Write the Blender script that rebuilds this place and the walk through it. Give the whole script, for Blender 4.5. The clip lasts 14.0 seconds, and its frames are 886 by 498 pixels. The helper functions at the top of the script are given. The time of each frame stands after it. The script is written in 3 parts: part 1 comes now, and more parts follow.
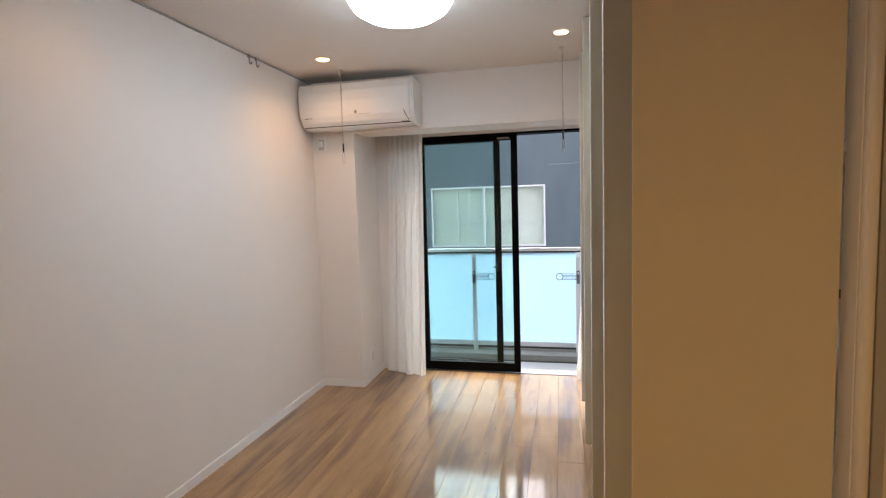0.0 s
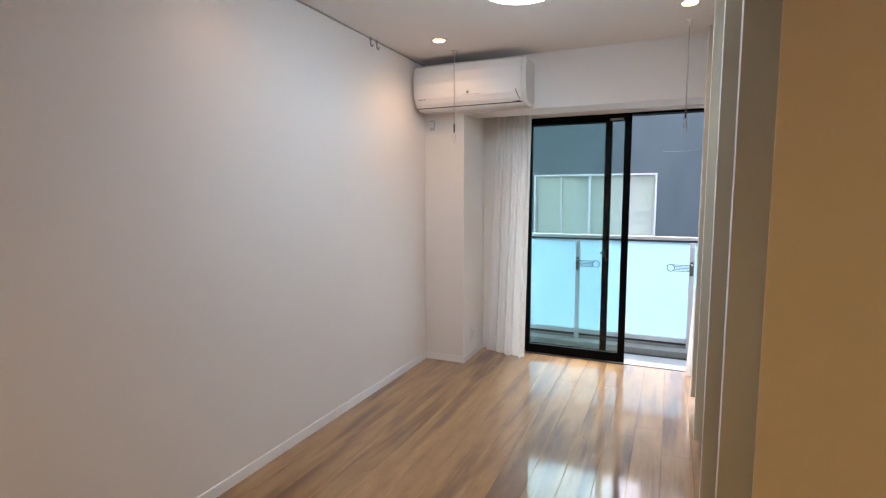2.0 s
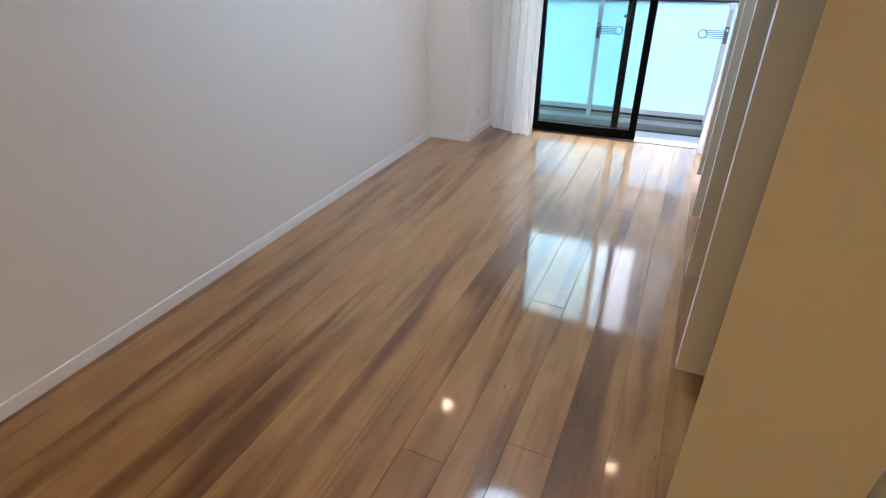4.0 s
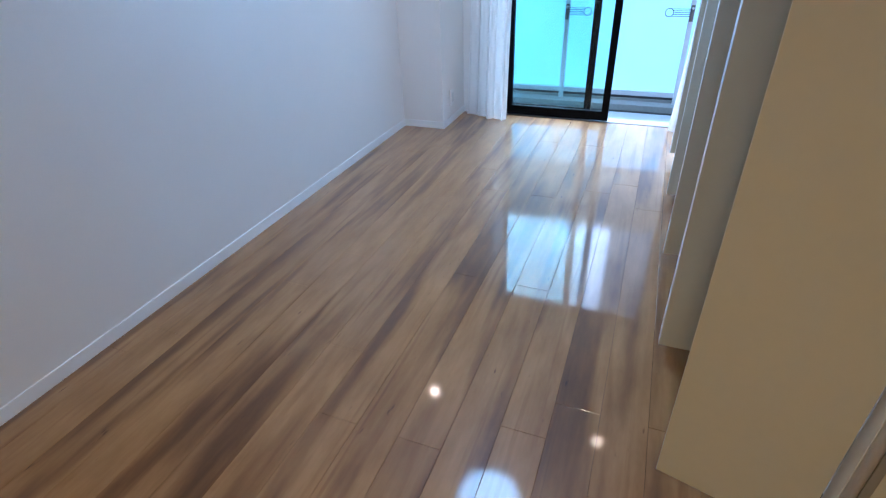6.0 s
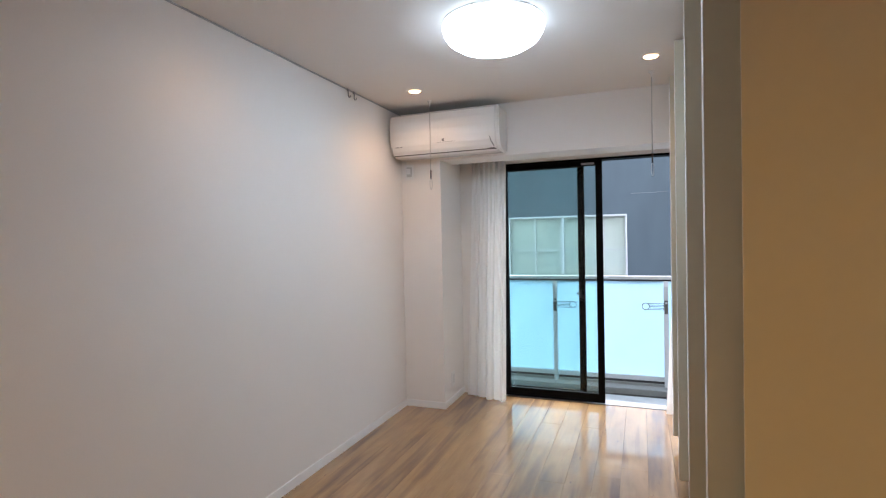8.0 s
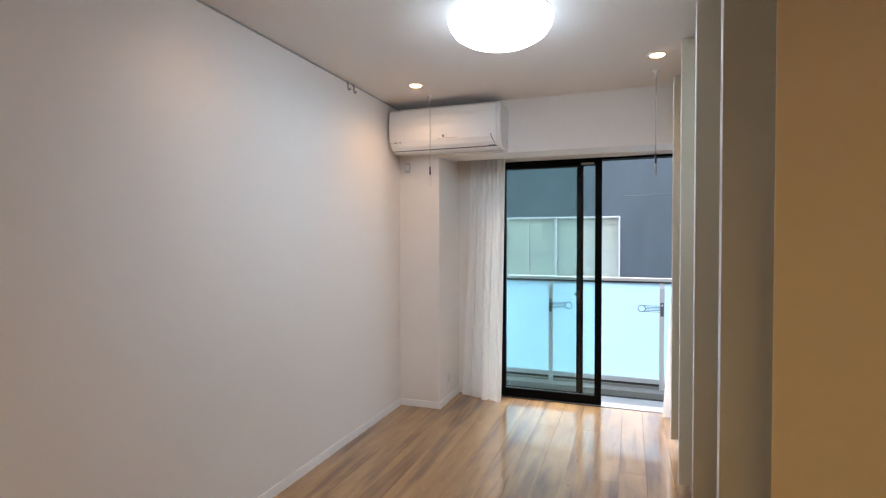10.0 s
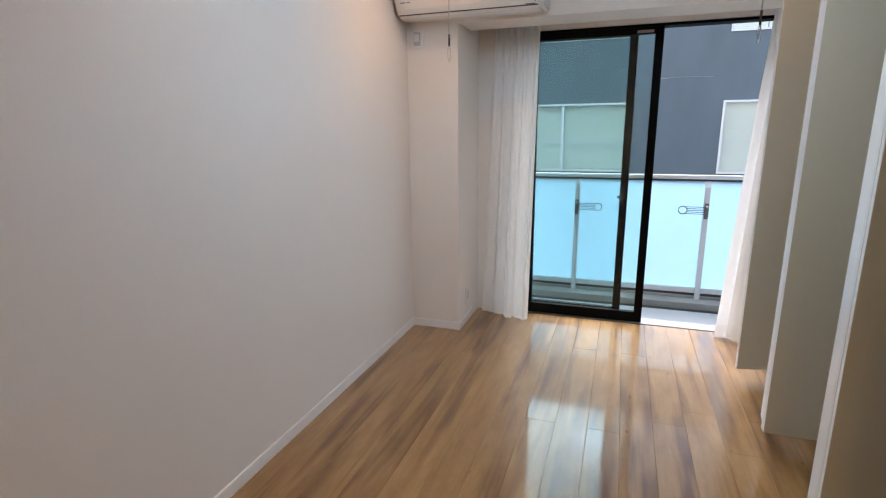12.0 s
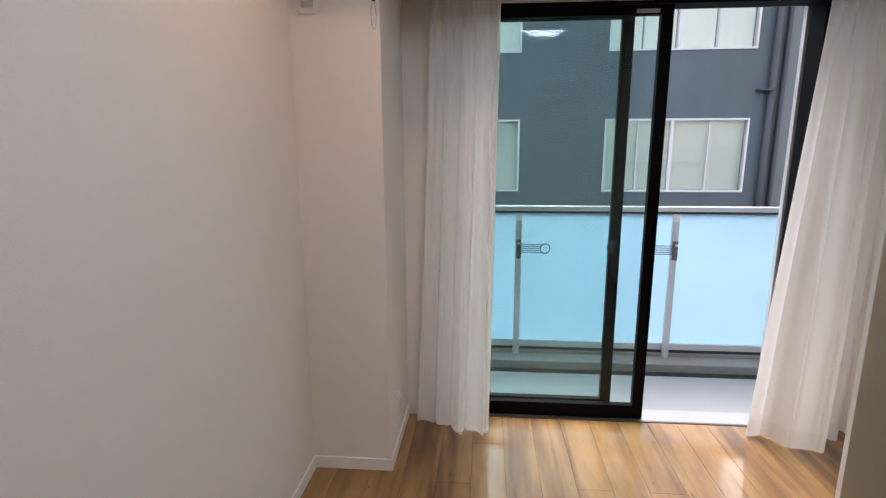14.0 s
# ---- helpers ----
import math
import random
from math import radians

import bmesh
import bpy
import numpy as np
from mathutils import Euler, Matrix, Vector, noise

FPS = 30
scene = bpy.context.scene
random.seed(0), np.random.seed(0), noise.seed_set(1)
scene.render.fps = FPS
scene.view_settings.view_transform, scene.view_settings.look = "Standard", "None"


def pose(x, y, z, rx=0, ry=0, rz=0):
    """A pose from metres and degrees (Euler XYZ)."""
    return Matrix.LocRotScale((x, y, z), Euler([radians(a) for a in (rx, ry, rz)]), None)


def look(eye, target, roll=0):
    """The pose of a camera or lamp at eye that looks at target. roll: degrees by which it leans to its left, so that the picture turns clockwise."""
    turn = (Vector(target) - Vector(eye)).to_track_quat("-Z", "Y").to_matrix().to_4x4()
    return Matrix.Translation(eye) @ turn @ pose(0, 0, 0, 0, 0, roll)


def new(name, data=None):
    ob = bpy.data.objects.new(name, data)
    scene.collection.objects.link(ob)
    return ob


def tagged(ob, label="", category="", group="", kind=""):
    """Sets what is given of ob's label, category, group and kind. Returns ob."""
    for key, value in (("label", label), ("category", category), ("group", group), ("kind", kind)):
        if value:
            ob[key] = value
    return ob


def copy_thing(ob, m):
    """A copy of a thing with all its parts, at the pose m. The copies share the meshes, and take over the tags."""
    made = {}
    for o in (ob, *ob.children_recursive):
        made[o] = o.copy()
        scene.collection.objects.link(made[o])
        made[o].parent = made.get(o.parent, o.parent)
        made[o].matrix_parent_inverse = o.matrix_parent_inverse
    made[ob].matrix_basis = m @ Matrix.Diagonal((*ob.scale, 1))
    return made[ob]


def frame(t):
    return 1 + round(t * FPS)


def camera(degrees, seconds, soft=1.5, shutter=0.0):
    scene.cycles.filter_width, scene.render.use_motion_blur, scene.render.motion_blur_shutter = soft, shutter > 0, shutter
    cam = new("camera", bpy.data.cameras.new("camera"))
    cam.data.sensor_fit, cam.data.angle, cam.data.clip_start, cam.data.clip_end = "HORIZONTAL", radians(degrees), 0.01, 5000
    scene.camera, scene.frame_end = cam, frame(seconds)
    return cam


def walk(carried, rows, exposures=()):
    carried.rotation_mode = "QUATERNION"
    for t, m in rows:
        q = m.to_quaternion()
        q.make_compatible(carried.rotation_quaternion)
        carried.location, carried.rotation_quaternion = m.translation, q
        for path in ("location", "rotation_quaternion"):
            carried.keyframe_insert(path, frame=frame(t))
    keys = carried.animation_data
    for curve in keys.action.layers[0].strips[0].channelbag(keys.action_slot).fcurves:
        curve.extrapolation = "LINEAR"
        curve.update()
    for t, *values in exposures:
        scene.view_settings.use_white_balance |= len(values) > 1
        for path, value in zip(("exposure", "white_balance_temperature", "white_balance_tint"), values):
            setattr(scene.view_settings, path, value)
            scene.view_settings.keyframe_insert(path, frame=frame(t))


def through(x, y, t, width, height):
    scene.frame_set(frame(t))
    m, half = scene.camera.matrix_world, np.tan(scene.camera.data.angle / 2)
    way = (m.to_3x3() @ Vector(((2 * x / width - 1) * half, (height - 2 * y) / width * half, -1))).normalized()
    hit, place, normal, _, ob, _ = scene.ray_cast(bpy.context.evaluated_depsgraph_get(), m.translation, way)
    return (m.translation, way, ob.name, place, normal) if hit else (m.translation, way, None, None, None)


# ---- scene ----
cam = camera(81.4, 14.0, soft=1.25)
PATH = [
    (0, (1.88, -4.294, 1.422), (1.437, -2.351, 1.257), -1.7),
    (0.5, (1.872, -4.327, 1.401), (1.262, -2.431, 1.216), -0.3),
    (1, (1.867, -4.35, 1.383), (1.21, -2.471, 1.18), 0.0),
    (1.5, (1.865, -4.356, 1.373), (1.139, -2.504, 1.166), 0.1),
    (2, (1.849, -4.351, 1.367), (1.046, -2.531, 1.161), -0.1),
    (2.5, (1.827, -4.33, 1.361), (0.996, -2.528, 1.114), -0.1),
    (3, (1.813, -4.295, 1.355), (1.006, -2.523, 0.9), 0.3),
    (3.5, (1.821, -4.259, 1.352), (1.037, -2.566, 0.631), -1.4),
    (4, (1.858, -4.228, 1.334), (1.117, -2.666, 0.329), -1.0),
    (4.2, (1.866, -4.223, 1.332), (1.147, -2.721, 0.224), -1.0),
    (6.3, (1.832, -4.251, 1.354), (1.184, -2.659, 0.331), -2.3),
    (6.5, (1.829, -4.26, 1.356), (1.166, -2.61, 0.44), -1.8),
    (7, (1.822, -4.302, 1.363), (1.13, -2.534, 0.734), -1.2),
    (7.5, (1.822, -4.346, 1.373), (1.112, -2.509, 1.024), -1.1),
    (8, (1.832, -4.377, 1.375), (1.115, -2.51, 1.336), -1.2),
    (8.2, (1.828, -4.382, 1.375), (1.114, -2.516, 1.456), -1.0),
    (10.3, (1.742, -4.319, 1.364), (1.072, -2.438, 1.249), 0.3),
    (10.5, (1.723, -4.294, 1.365), (1.06, -2.422, 1.136), 0.5),
    (11, (1.659, -4.191, 1.365), (1.018, -2.341, 0.955), 0.1),
    (11.5, (1.532, -3.998, 1.365), (0.898, -2.156, 0.913), -0.3),
    (12, (1.352, -3.754, 1.377), (0.713, -1.915, 0.92), -0.6),
    (12.5, (1.158, -3.472, 1.386), (0.588, -1.606, 0.945), -0.6),
    (13, (0.994, -3.156, 1.392), (0.641, -1.234, 0.969), -0.1),
    (13.5, (0.853, -2.825, 1.391), (0.636, -0.879, 0.979), -0.1),
    (14, (0.737, -2.504, 1.397), (0.572, -0.552, 0.995), -0.2),
]
EXPOSURES = [(0, 2.47, 6950, 17.5), (0.5, 2.45, 6600, 16.5), (1, 2.49, 6350, 16), (2.5, 2.52, 6450, 15.5), (3, 2.55, 6500, 15.3), (3.5, 2.59, 6450, 15), (4, 2.68, 5700, 11.8), (6.5, 2.65, 4450, 7.5), (7, 2.65, 5250, 9.8), (7.5, 2.55, 5850, 12.5),
             (8, 2.49, 6250, 14.5), (11, 2.49, 6450, 15), (12, 2.31, 6350, 15), (12.5, 2.18, 6400, 16), (13, 2.08, 6550, 13.5), (13.5, 2.05, 6550, 14), (14, 2.01, 6750, 17.5)]
walk(cam, [(t, look(eye, target, roll)) for t, eye, target, roll in PATH], EXPOSURES)
SKY, SUN, LAMP, DOWN, HALL = 0.15, 1.25, 5.8, 2.45, 6.4

# ---- world, sun, lamps ----
world = bpy.data.worlds.new("sky")
scene.world = world
world.use_nodes = True
wn = world.node_tree
sky = wn.nodes.new("ShaderNodeTexSky")
sky.sky_type = "NISHITA"
sky.sun_disc = False
sky.sun_elevation = radians(60)
sky.sun_rotation = radians(-23)
sky.air_density = 1.0
sky.dust_density = 2.0
haze = wn.nodes.new("ShaderNodeHueSaturation")
haze.inputs["Saturation"].default_value = 0.38
wn.links.new(sky.outputs[0], haze.inputs["Color"])
wn.links.new(haze.outputs[0], wn.nodes["Background"].inputs[0])
wn.nodes["Background"].inputs[1].default_value = SKY

sun = new("sun", bpy.data.lights.new("sun", "SUN"))
sun.data.energy = SUN
sun.data.angle = radians(40)
sun.data.color = (0.95, 0.97, 1.0)
sun.matrix_world = look((0, 0, 20), (1.9, -4.53, 11.34))


def spot(x, y, z, energy, cone, colour, blend=0.6):
    lamp = new("downlight_lamp", bpy.data.lights.new("downlight_lamp", "SPOT"))
    lamp.data.energy, lamp.data.color = energy, colour
    lamp.data.spot_size, lamp.data.spot_blend, lamp.data.shadow_soft_size = radians(cone), blend, 0.04
    lamp.matrix_world = look((x, y, z), (x, y + 0.001, 0))


LX, LY = 1.19, -1.98
WARM = (1.0, 0.62, 0.34)
HALLWAY = [(1.79, -4.79), (1.79, -5.66)]
DOWNLIGHTS = [(0.38, -2.645), (0.388, -1.10), (1.90, -1.165)]
for (lx, ly), share in zip(DOWNLIGHTS, (0.30, 1.1, 0.45)):
    spot(lx, ly, 2.375, DOWN * share, 150, WARM, 1.0)
for lx, ly in HALLWAY:
    spot(lx, ly, 2.375, HALL, 155, (1.0, 0.63, 0.225), 0.8)


# ---- materials ----
def nodes_of(name):
    m = bpy.data.materials.new(name)
    m.use_nodes = True
    return m, m.node_tree, m.node_tree.nodes["Principled BSDF"]


def link(tree, a, b):
    tree.links.new(a, b)


def noise_node(tree, coord, scale, detail=4.0, rough=0.55, stretch=None):
    n = tree.nodes.new("ShaderNodeTexNoise")
    n.inputs["Scale"].default_value, n.inputs["Detail"].default_value, n.inputs["Roughness"].default_value = scale, detail, rough
    if stretch:
        mp = tree.nodes.new("ShaderNodeMapping")
        mp.inputs["Scale"].default_value = stretch
        link(tree, coord, mp.inputs[0])
        coord = mp.outputs[0]
    link(tree, coord, n.inputs["Vector"])
    return n


def ramp(tree, source, stops):
    r = tree.nodes.new("ShaderNodeValToRGB")
    els = r.color_ramp.elements
    while len(els) < len(stops):
        els.new(0.5)
    for el, (p, c) in zip(els, stops):
        el.position, el.color = p, (*c, 1)
    link(tree, source, r.inputs[0])
    return r


def tint(c, f):
    return tuple(min(1, v * f) for v in c)


def surface(name, colour, rough=0.5, metal=0.0, vary=0.06, big=1.3, fine=60.0, bump=0.05, bump_scale=None, stretch=None, spec=0.5, rough_vary=0.05):
    """Colour with two scales of variation, uneven gloss and a fine relief."""
    m, tree, p = nodes_of(name)
    tc = tree.nodes.new("ShaderNodeTexCoord").outputs["Object"]
    n1 = noise_node(tree, tc, big, 3, stretch=stretch)
    n2 = noise_node(tree, tc, fine, 5, stretch=stretch)
    mix = tree.nodes.new("ShaderNodeMath")
    mix.operation = "MULTIPLY_ADD"
    mix.inputs[1].default_value = 0.35
    link(tree, n2.outputs[0], mix.inputs[0])
    sc = tree.nodes.new("ShaderNodeMath")
    sc.operation = "MULTIPLY"
    sc.inputs[1].default_value = 0.65
    link(tree, n1.outputs[0], sc.inputs[0])
    link(tree, sc.outputs[0], mix.inputs[2])
    r = ramp(tree, mix.outputs[0], [(0.3, tint(colour, 1 - vary)), (0.7, tint(colour, 1 + vary))])
    link(tree, r.outputs[0], p.inputs["Base Color"])
    rr = tree.nodes.new("ShaderNodeMapRange")
    rr.inputs["From Min"].default_value, rr.inputs["From Max"].default_value = 0.3, 0.7
    rr.inputs["To Min"].default_value, rr.inputs["To Max"].default_value = max(0.02, rough - rough_vary), rough + rough_vary
    link(tree, n1.outputs[0], rr.inputs["Value"])
    link(tree, rr.outputs[0], p.inputs["Roughness"])
    p.inputs["Metallic"].default_value = metal
    p.inputs["Specular IOR Level"].default_value = spec
    if bump:
        b = tree.nodes.new("ShaderNodeBump")
        b.inputs["Strength"].default_value, b.inputs["Distance"].default_value = bump, 0.003
        if bump_scale:
            n2 = noise_node(tree, tc, bump_scale, 3)
        link(tree, n2.outputs[0], b.inputs["Height"])
        link(tree, b.outputs[0], p.inputs["Normal"])
    return m


def glow(name, colour, strength):
    m, tree, p = nodes_of(name)
    p.inputs["Base Color"].default_value = (0.9, 0.9, 0.88, 1)
    p.inputs["Emission Color"].default_value = (*colour, 1)
    p.inputs["Emission Strength"].default_value = strength
    return m


def dome_glow(name, colour, strength):
    """A diffuser whose lamps sit round its middle, so that its rim glows less."""
    m = glow(name, colour, strength)
    tree = m.node_tree
    mp = tree.nodes.new("ShaderNodeMapping")
    mp.inputs["Location"].default_value = (-LX, -LY, 0)
    mp.inputs["Scale"].default_value = (1, 1, 0)
    link(tree, tree.nodes.new("ShaderNodeTexCoord").outputs["Object"], mp.inputs[0])
    far = tree.nodes.new("ShaderNodeVectorMath")
    far.operation = "LENGTH"
    link(tree, mp.outputs[0], far.inputs[0])
    fall = tree.nodes.new("ShaderNodeMapRange")
    fall.interpolation_type = "SMOOTHSTEP"
    for key, value in (("From Min", 0.20), ("From Max", 0.245), ("To Min", strength * 1.05), ("To Max", strength * 0.12)):
        fall.inputs[key].default_value = value
    link(tree, far.outputs["Value"], fall.inputs["Value"])
    link(tree, fall.outputs[0], tree.nodes["Principled BSDF"].inputs["Emission Strength"])
    return m


def glass(name, colour, rough=0.0, ior=1.5):
    m, tree, p = nodes_of(name)
    p.inputs["Base Color"].default_value = (*colour, 1)
    p.inputs["Transmission Weight"].default_value = 1.0
    p.inputs["Roughness"].default_value = rough
    p.inputs["IOR"].default_value = ior
    return m


def cloth(name, colour, through):
    """Woven fabric that lets light through."""
    m, tree, p = nodes_of(name)
    tc = tree.nodes.new("ShaderNodeTexCoord").outputs["Object"]
    weave = noise_node(tree, tc, 1.0, 3, stretch=(700, 700, 180))
    r = ramp(tree, weave.outputs[0], [(0.3, tint(colour, 0.97)), (0.7, colour)])
    link(tree, r.outputs[0], p.inputs["Base Color"])
    p.inputs["Roughness"].default_value = 0.9
    p.inputs["Specular IOR Level"].default_value = 0.15
    t = tree.nodes.new("ShaderNodeBsdfTranslucent")
    link(tree, r.outputs[0], t.inputs[0])
    mx = tree.nodes.new("ShaderNodeMixShader")
    mx.inputs[0].default_value = through
    link(tree, p.outputs[0], mx.inputs[1])
    link(tree, t.outputs[0], mx.inputs[2])
    link(tree, mx.outputs[0], tree.nodes["Material Output"].inputs[0])
    b = tree.nodes.new("ShaderNodeBump")
    b.inputs["Strength"].default_value, b.inputs["Distance"].default_value = 0.03, 0.0006
    link(tree, weave.outputs[0], b.inputs["Height"])
    link(tree, b.outputs[0], p.inputs["Normal"])
    return m


def frosted(name, colour):
    """Etched glass: lets light through diffusely, with a faint sheen."""
    m, tree, p = nodes_of(name)
    tc = tree.nodes.new("ShaderNodeTexCoord").outputs["Object"]
    cloudy = noise_node(tree, tc, 1.6, 3)
    r = ramp(tree, cloudy.outputs[0], [(0.3, tint(colour, 0.96)), (0.7, tint(colour, 1.03))])
    link(tree, r.outputs[0], p.inputs["Base Color"])
    p.inputs["Roughness"].default_value = 0.45
    t = tree.nodes.new("ShaderNodeBsdfTranslucent")
    link(tree, r.outputs[0], t.inputs[0])
    mx = tree.nodes.new("ShaderNodeMixShader")
    mx.inputs[0].default_value = 0.82
    link(tree, p.outputs[0], mx.inputs[1])
    link(tree, t.outputs[0], mx.inputs[2])
    link(tree, mx.outputs[0], tree.nodes["Material Output"].inputs[0])
    return m


def plank_wood():
    """Lacquered maple boards with brown heartwood bands that run along each board."""
    m, tree, p = nodes_of("lacquered_maple")
    where = tree.nodes.new("ShaderNodeNewGeometry").outputs["Position"]
    own = tree.nodes.new("ShaderNodeObjectInfo")
    info = own.outputs["Random"]
    split = tree.nodes.new("ShaderNodeSeparateXYZ")
    link(tree, own.outputs["Location"], split.inputs[0])
    comb = tree.nodes.new("ShaderNodeCombineXYZ")
    for k in range(3):
        link(tree, split.outputs[0], comb.inputs[k])
    mul = tree.nodes.new("ShaderNodeVectorMath")
    mul.operation = "MULTIPLY_ADD"
    mul.inputs[1].default_value = (3.1, 37.0, 23.0)
    link(tree, comb.outputs[0], mul.inputs[0])
    link(tree, where, mul.inputs[2])
    at = mul.outputs[0]
    band = noise_node(tree, at, 1.0, 2, 0.45, stretch=(9.5, 0.75, 1))
    band.inputs["Distortion"].default_value = 0.5
    heart = ramp(tree, band.outputs[0], [(0.47, (0, 0, 0)), (0.55, (0.45, 0.45, 0.45)), (0.66, (1, 1, 1))])
    grain = noise_node(tree, at, 1.0, 4, 0.6, stretch=(75, 1.6, 1))
    cloud = noise_node(tree, at, 1.0, 4, 0.6, stretch=(13, 3.2, 1))
    vein = noise_node(tree, at, 1.0, 3, 0.5, stretch=(26, 0.9, 1))
    fleck = noise_node(tree, at, 1.0, 2, 0.5, stretch=(48, 11, 1))
    pale = ramp(tree, cloud.outputs[0], [(0.3, (0.275, 0.134, 0.034)), (0.68, (0.430, 0.236, 0.076))])
    dark = ramp(tree, cloud.outputs[0], [(0.3, (0.110, 0.045, 0.008)), (0.7, (0.215, 0.096, 0.020))])
    mx = tree.nodes.new("ShaderNodeMixRGB")
    link(tree, heart.outputs[0], mx.inputs[0])
    link(tree, pale.outputs[0], mx.inputs[1])
    link(tree, dark.outputs[0], mx.inputs[2])
    last = mx.outputs[0]
    for source, stops in ((grain, [(0.3, (0.93, 0.92, 0.91)), (0.62, (1, 1, 1))]), (vein, [(0.60, (1, 1, 1)), (0.74, (0.66, 0.58, 0.50))]),
                          (fleck, [(0.72, (1, 1, 1)), (0.80, (0.38, 0.30, 0.24))])):
        shade = ramp(tree, source.outputs[0], stops)
        mul2 = tree.nodes.new("ShaderNodeMixRGB")
        mul2.blend_type, mul2.inputs[0].default_value = "MULTIPLY", 1.0
        link(tree, last, mul2.inputs[1])
        link(tree, shade.outputs[0], mul2.inputs[2])
        last = mul2.outputs[0]
    hs = tree.nodes.new("ShaderNodeHueSaturation")
    mr = tree.nodes.new("ShaderNodeMapRange")
    mr.inputs["To Min"].default_value, mr.inputs["To Max"].default_value = 0.95, 1.04
    link(tree, info, mr.inputs["Value"])
    link(tree, mr.outputs[0], hs.inputs["Value"])
    link(tree, last, hs.inputs["Color"])
    link(tree, hs.outputs[0], p.inputs["Base Color"])
    rr = tree.nodes.new("ShaderNodeMapRange")
    rr.inputs["To Min"].default_value, rr.inputs["To Max"].default_value = 0.42, 0.52
    link(tree, cloud.outputs[0], rr.inputs["Value"])
    link(tree, rr.outputs[0], p.inputs["Roughness"])
    p.inputs["Specular IOR Level"].default_value = 0.4
    p.inputs["Coat Weight"].default_value = 1.0
    p.inputs["Coat Roughness"].default_value = 0.07
    facing = tree.nodes.new("ShaderNodeLayerWeight")
    facing.inputs["Blend"].default_value = 0.5
    gloss = tree.nodes.new("ShaderNodeMapRange")
    for key, value in (("From Min", 0.32), ("From Max", 0.80), ("To Min", 1.29), ("To Max", 2.7)):
        gloss.inputs[key].default_value = value
    link(tree, facing.outputs["Facing"], gloss.inputs["Value"])
    link(tree, gloss.outputs[0], p.inputs["Coat IOR"])
    b = tree.nodes.new("ShaderNodeBump")
    b.inputs["Strength"].default_value, b.inputs["Distance"].default_value = 0.09, 0.0012
    link(tree, cloud.outputs[0], b.inputs["Height"])
    link(tree, b.outputs[0], p.inputs["Normal"])
    return m


M_WALL = surface("woven_white_wallpaper", (0.865, 0.83, 0.795), 0.85, vary=0.025, big=0.8, fine=160, bump=0.35, bump_scale=420, spec=0.2)
M_CEIL = surface("white_ceiling_paper", (0.86, 0.83, 0.80), 0.9, vary=0.025, big=0.9, fine=140, bump=0.3, bump_scale=380, spec=0.2)
M_BASE = surface("white_vinyl_baseboard", (0.90, 0.895, 0.885), 0.45, vary=0.03, fine=30, bump=0.03)
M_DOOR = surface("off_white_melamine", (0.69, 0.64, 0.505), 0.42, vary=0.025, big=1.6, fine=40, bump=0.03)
M_EDGE = surface("white_melamine", (0.80, 0.79, 0.77), 0.4, vary=0.02, fine=50, bump=0.02)
M_BLACK = surface("black_anodised_aluminium", (0.002, 0.0021, 0.0026), 0.5, metal=0.0, vary=0.25, fine=90, bump=0.02, spec=0.08)
M_SILVER = surface("silver_anodised_aluminium", (0.56, 0.57, 0.58), 0.38, metal=0.45, vary=0.06, fine=120, bump=0.02)
M_CHROME = surface("polished_chrome", (0.62, 0.61, 0.60), 0.34, metal=1.0, vary=0.04, bump=0.0)
M_WIRE = surface("bright_safety_wire", (0.09, 0.10, 0.105), 0.45, metal=0.1, vary=0.05, bump=0.0)
M_STEEL = surface("hinge_steel", (0.16, 0.15, 0.14), 0.35, metal=0.8, vary=0.2, bump=0.0)
M_DARK = surface("dark_grey_plastic", (0.03, 0.03, 0.032), 0.5, vary=0.2, bump=0.0)
M_GREY = surface("mid_grey_plastic", (0.30, 0.30, 0.31), 0.45, vary=0.06, bump=0.0)
M_PALE = surface("pale_grey_plastic", (0.58, 0.57, 0.55), 0.45, vary=0.04, bump=0.0)
M_RAIL = surface("pale_grey_aluminium", (0.42, 0.42, 0.42), 0.4, metal=0.3, vary=0.05, bump=0.0)
M_AC = surface("glossy_white_plastic", (0.90, 0.89, 0.875), 0.22, vary=0.015, fine=20, bump=0.01)
M_ACSIDE = surface("matt_white_plastic", (0.85, 0.84, 0.82), 0.4, vary=0.02, fine=60, bump=0.02)
M_GLASS = glass("green_tinted_wired_glass", (0.75, 0.90, 0.885), ior=1.32)
M_CLEAR = glass("clear_window_glass", (0.93, 0.97, 0.96))
M_FROST = frosted("frosted_glass", (0.605, 0.775, 0.87))
M_CURTAIN = cloth("white_linen_weave", (0.94, 0.925, 0.905), 0.25)
M_HEM = cloth("doubled_linen_hem", (0.91, 0.885, 0.855), 0.16)
M_SLAB = surface("pale_grey_balcony_vinyl", (0.275, 0.29, 0.295), 0.75, vary=0.07, big=2.5, fine=90, bump=0.2, spec=0.3)
M_KERB = surface("weathered_concrete", (0.26, 0.265, 0.255), 0.85, vary=0.16, big=3.0, fine=45, bump=0.4, spec=0.2)
M_GUTTER = surface("damp_gutter_and_kerb_shade", (0.085, 0.087, 0.082), 0.6, vary=0.5, big=4.0, fine=30, bump=0.3)
M_FACADE = surface("dark_slate_facade_coating", (0.086, 0.118, 0.138), 0.55, vary=0.16, big=0.5, fine=2.2, bump=0.15, bump_scale=30, stretch=(1, 1, 0.35))
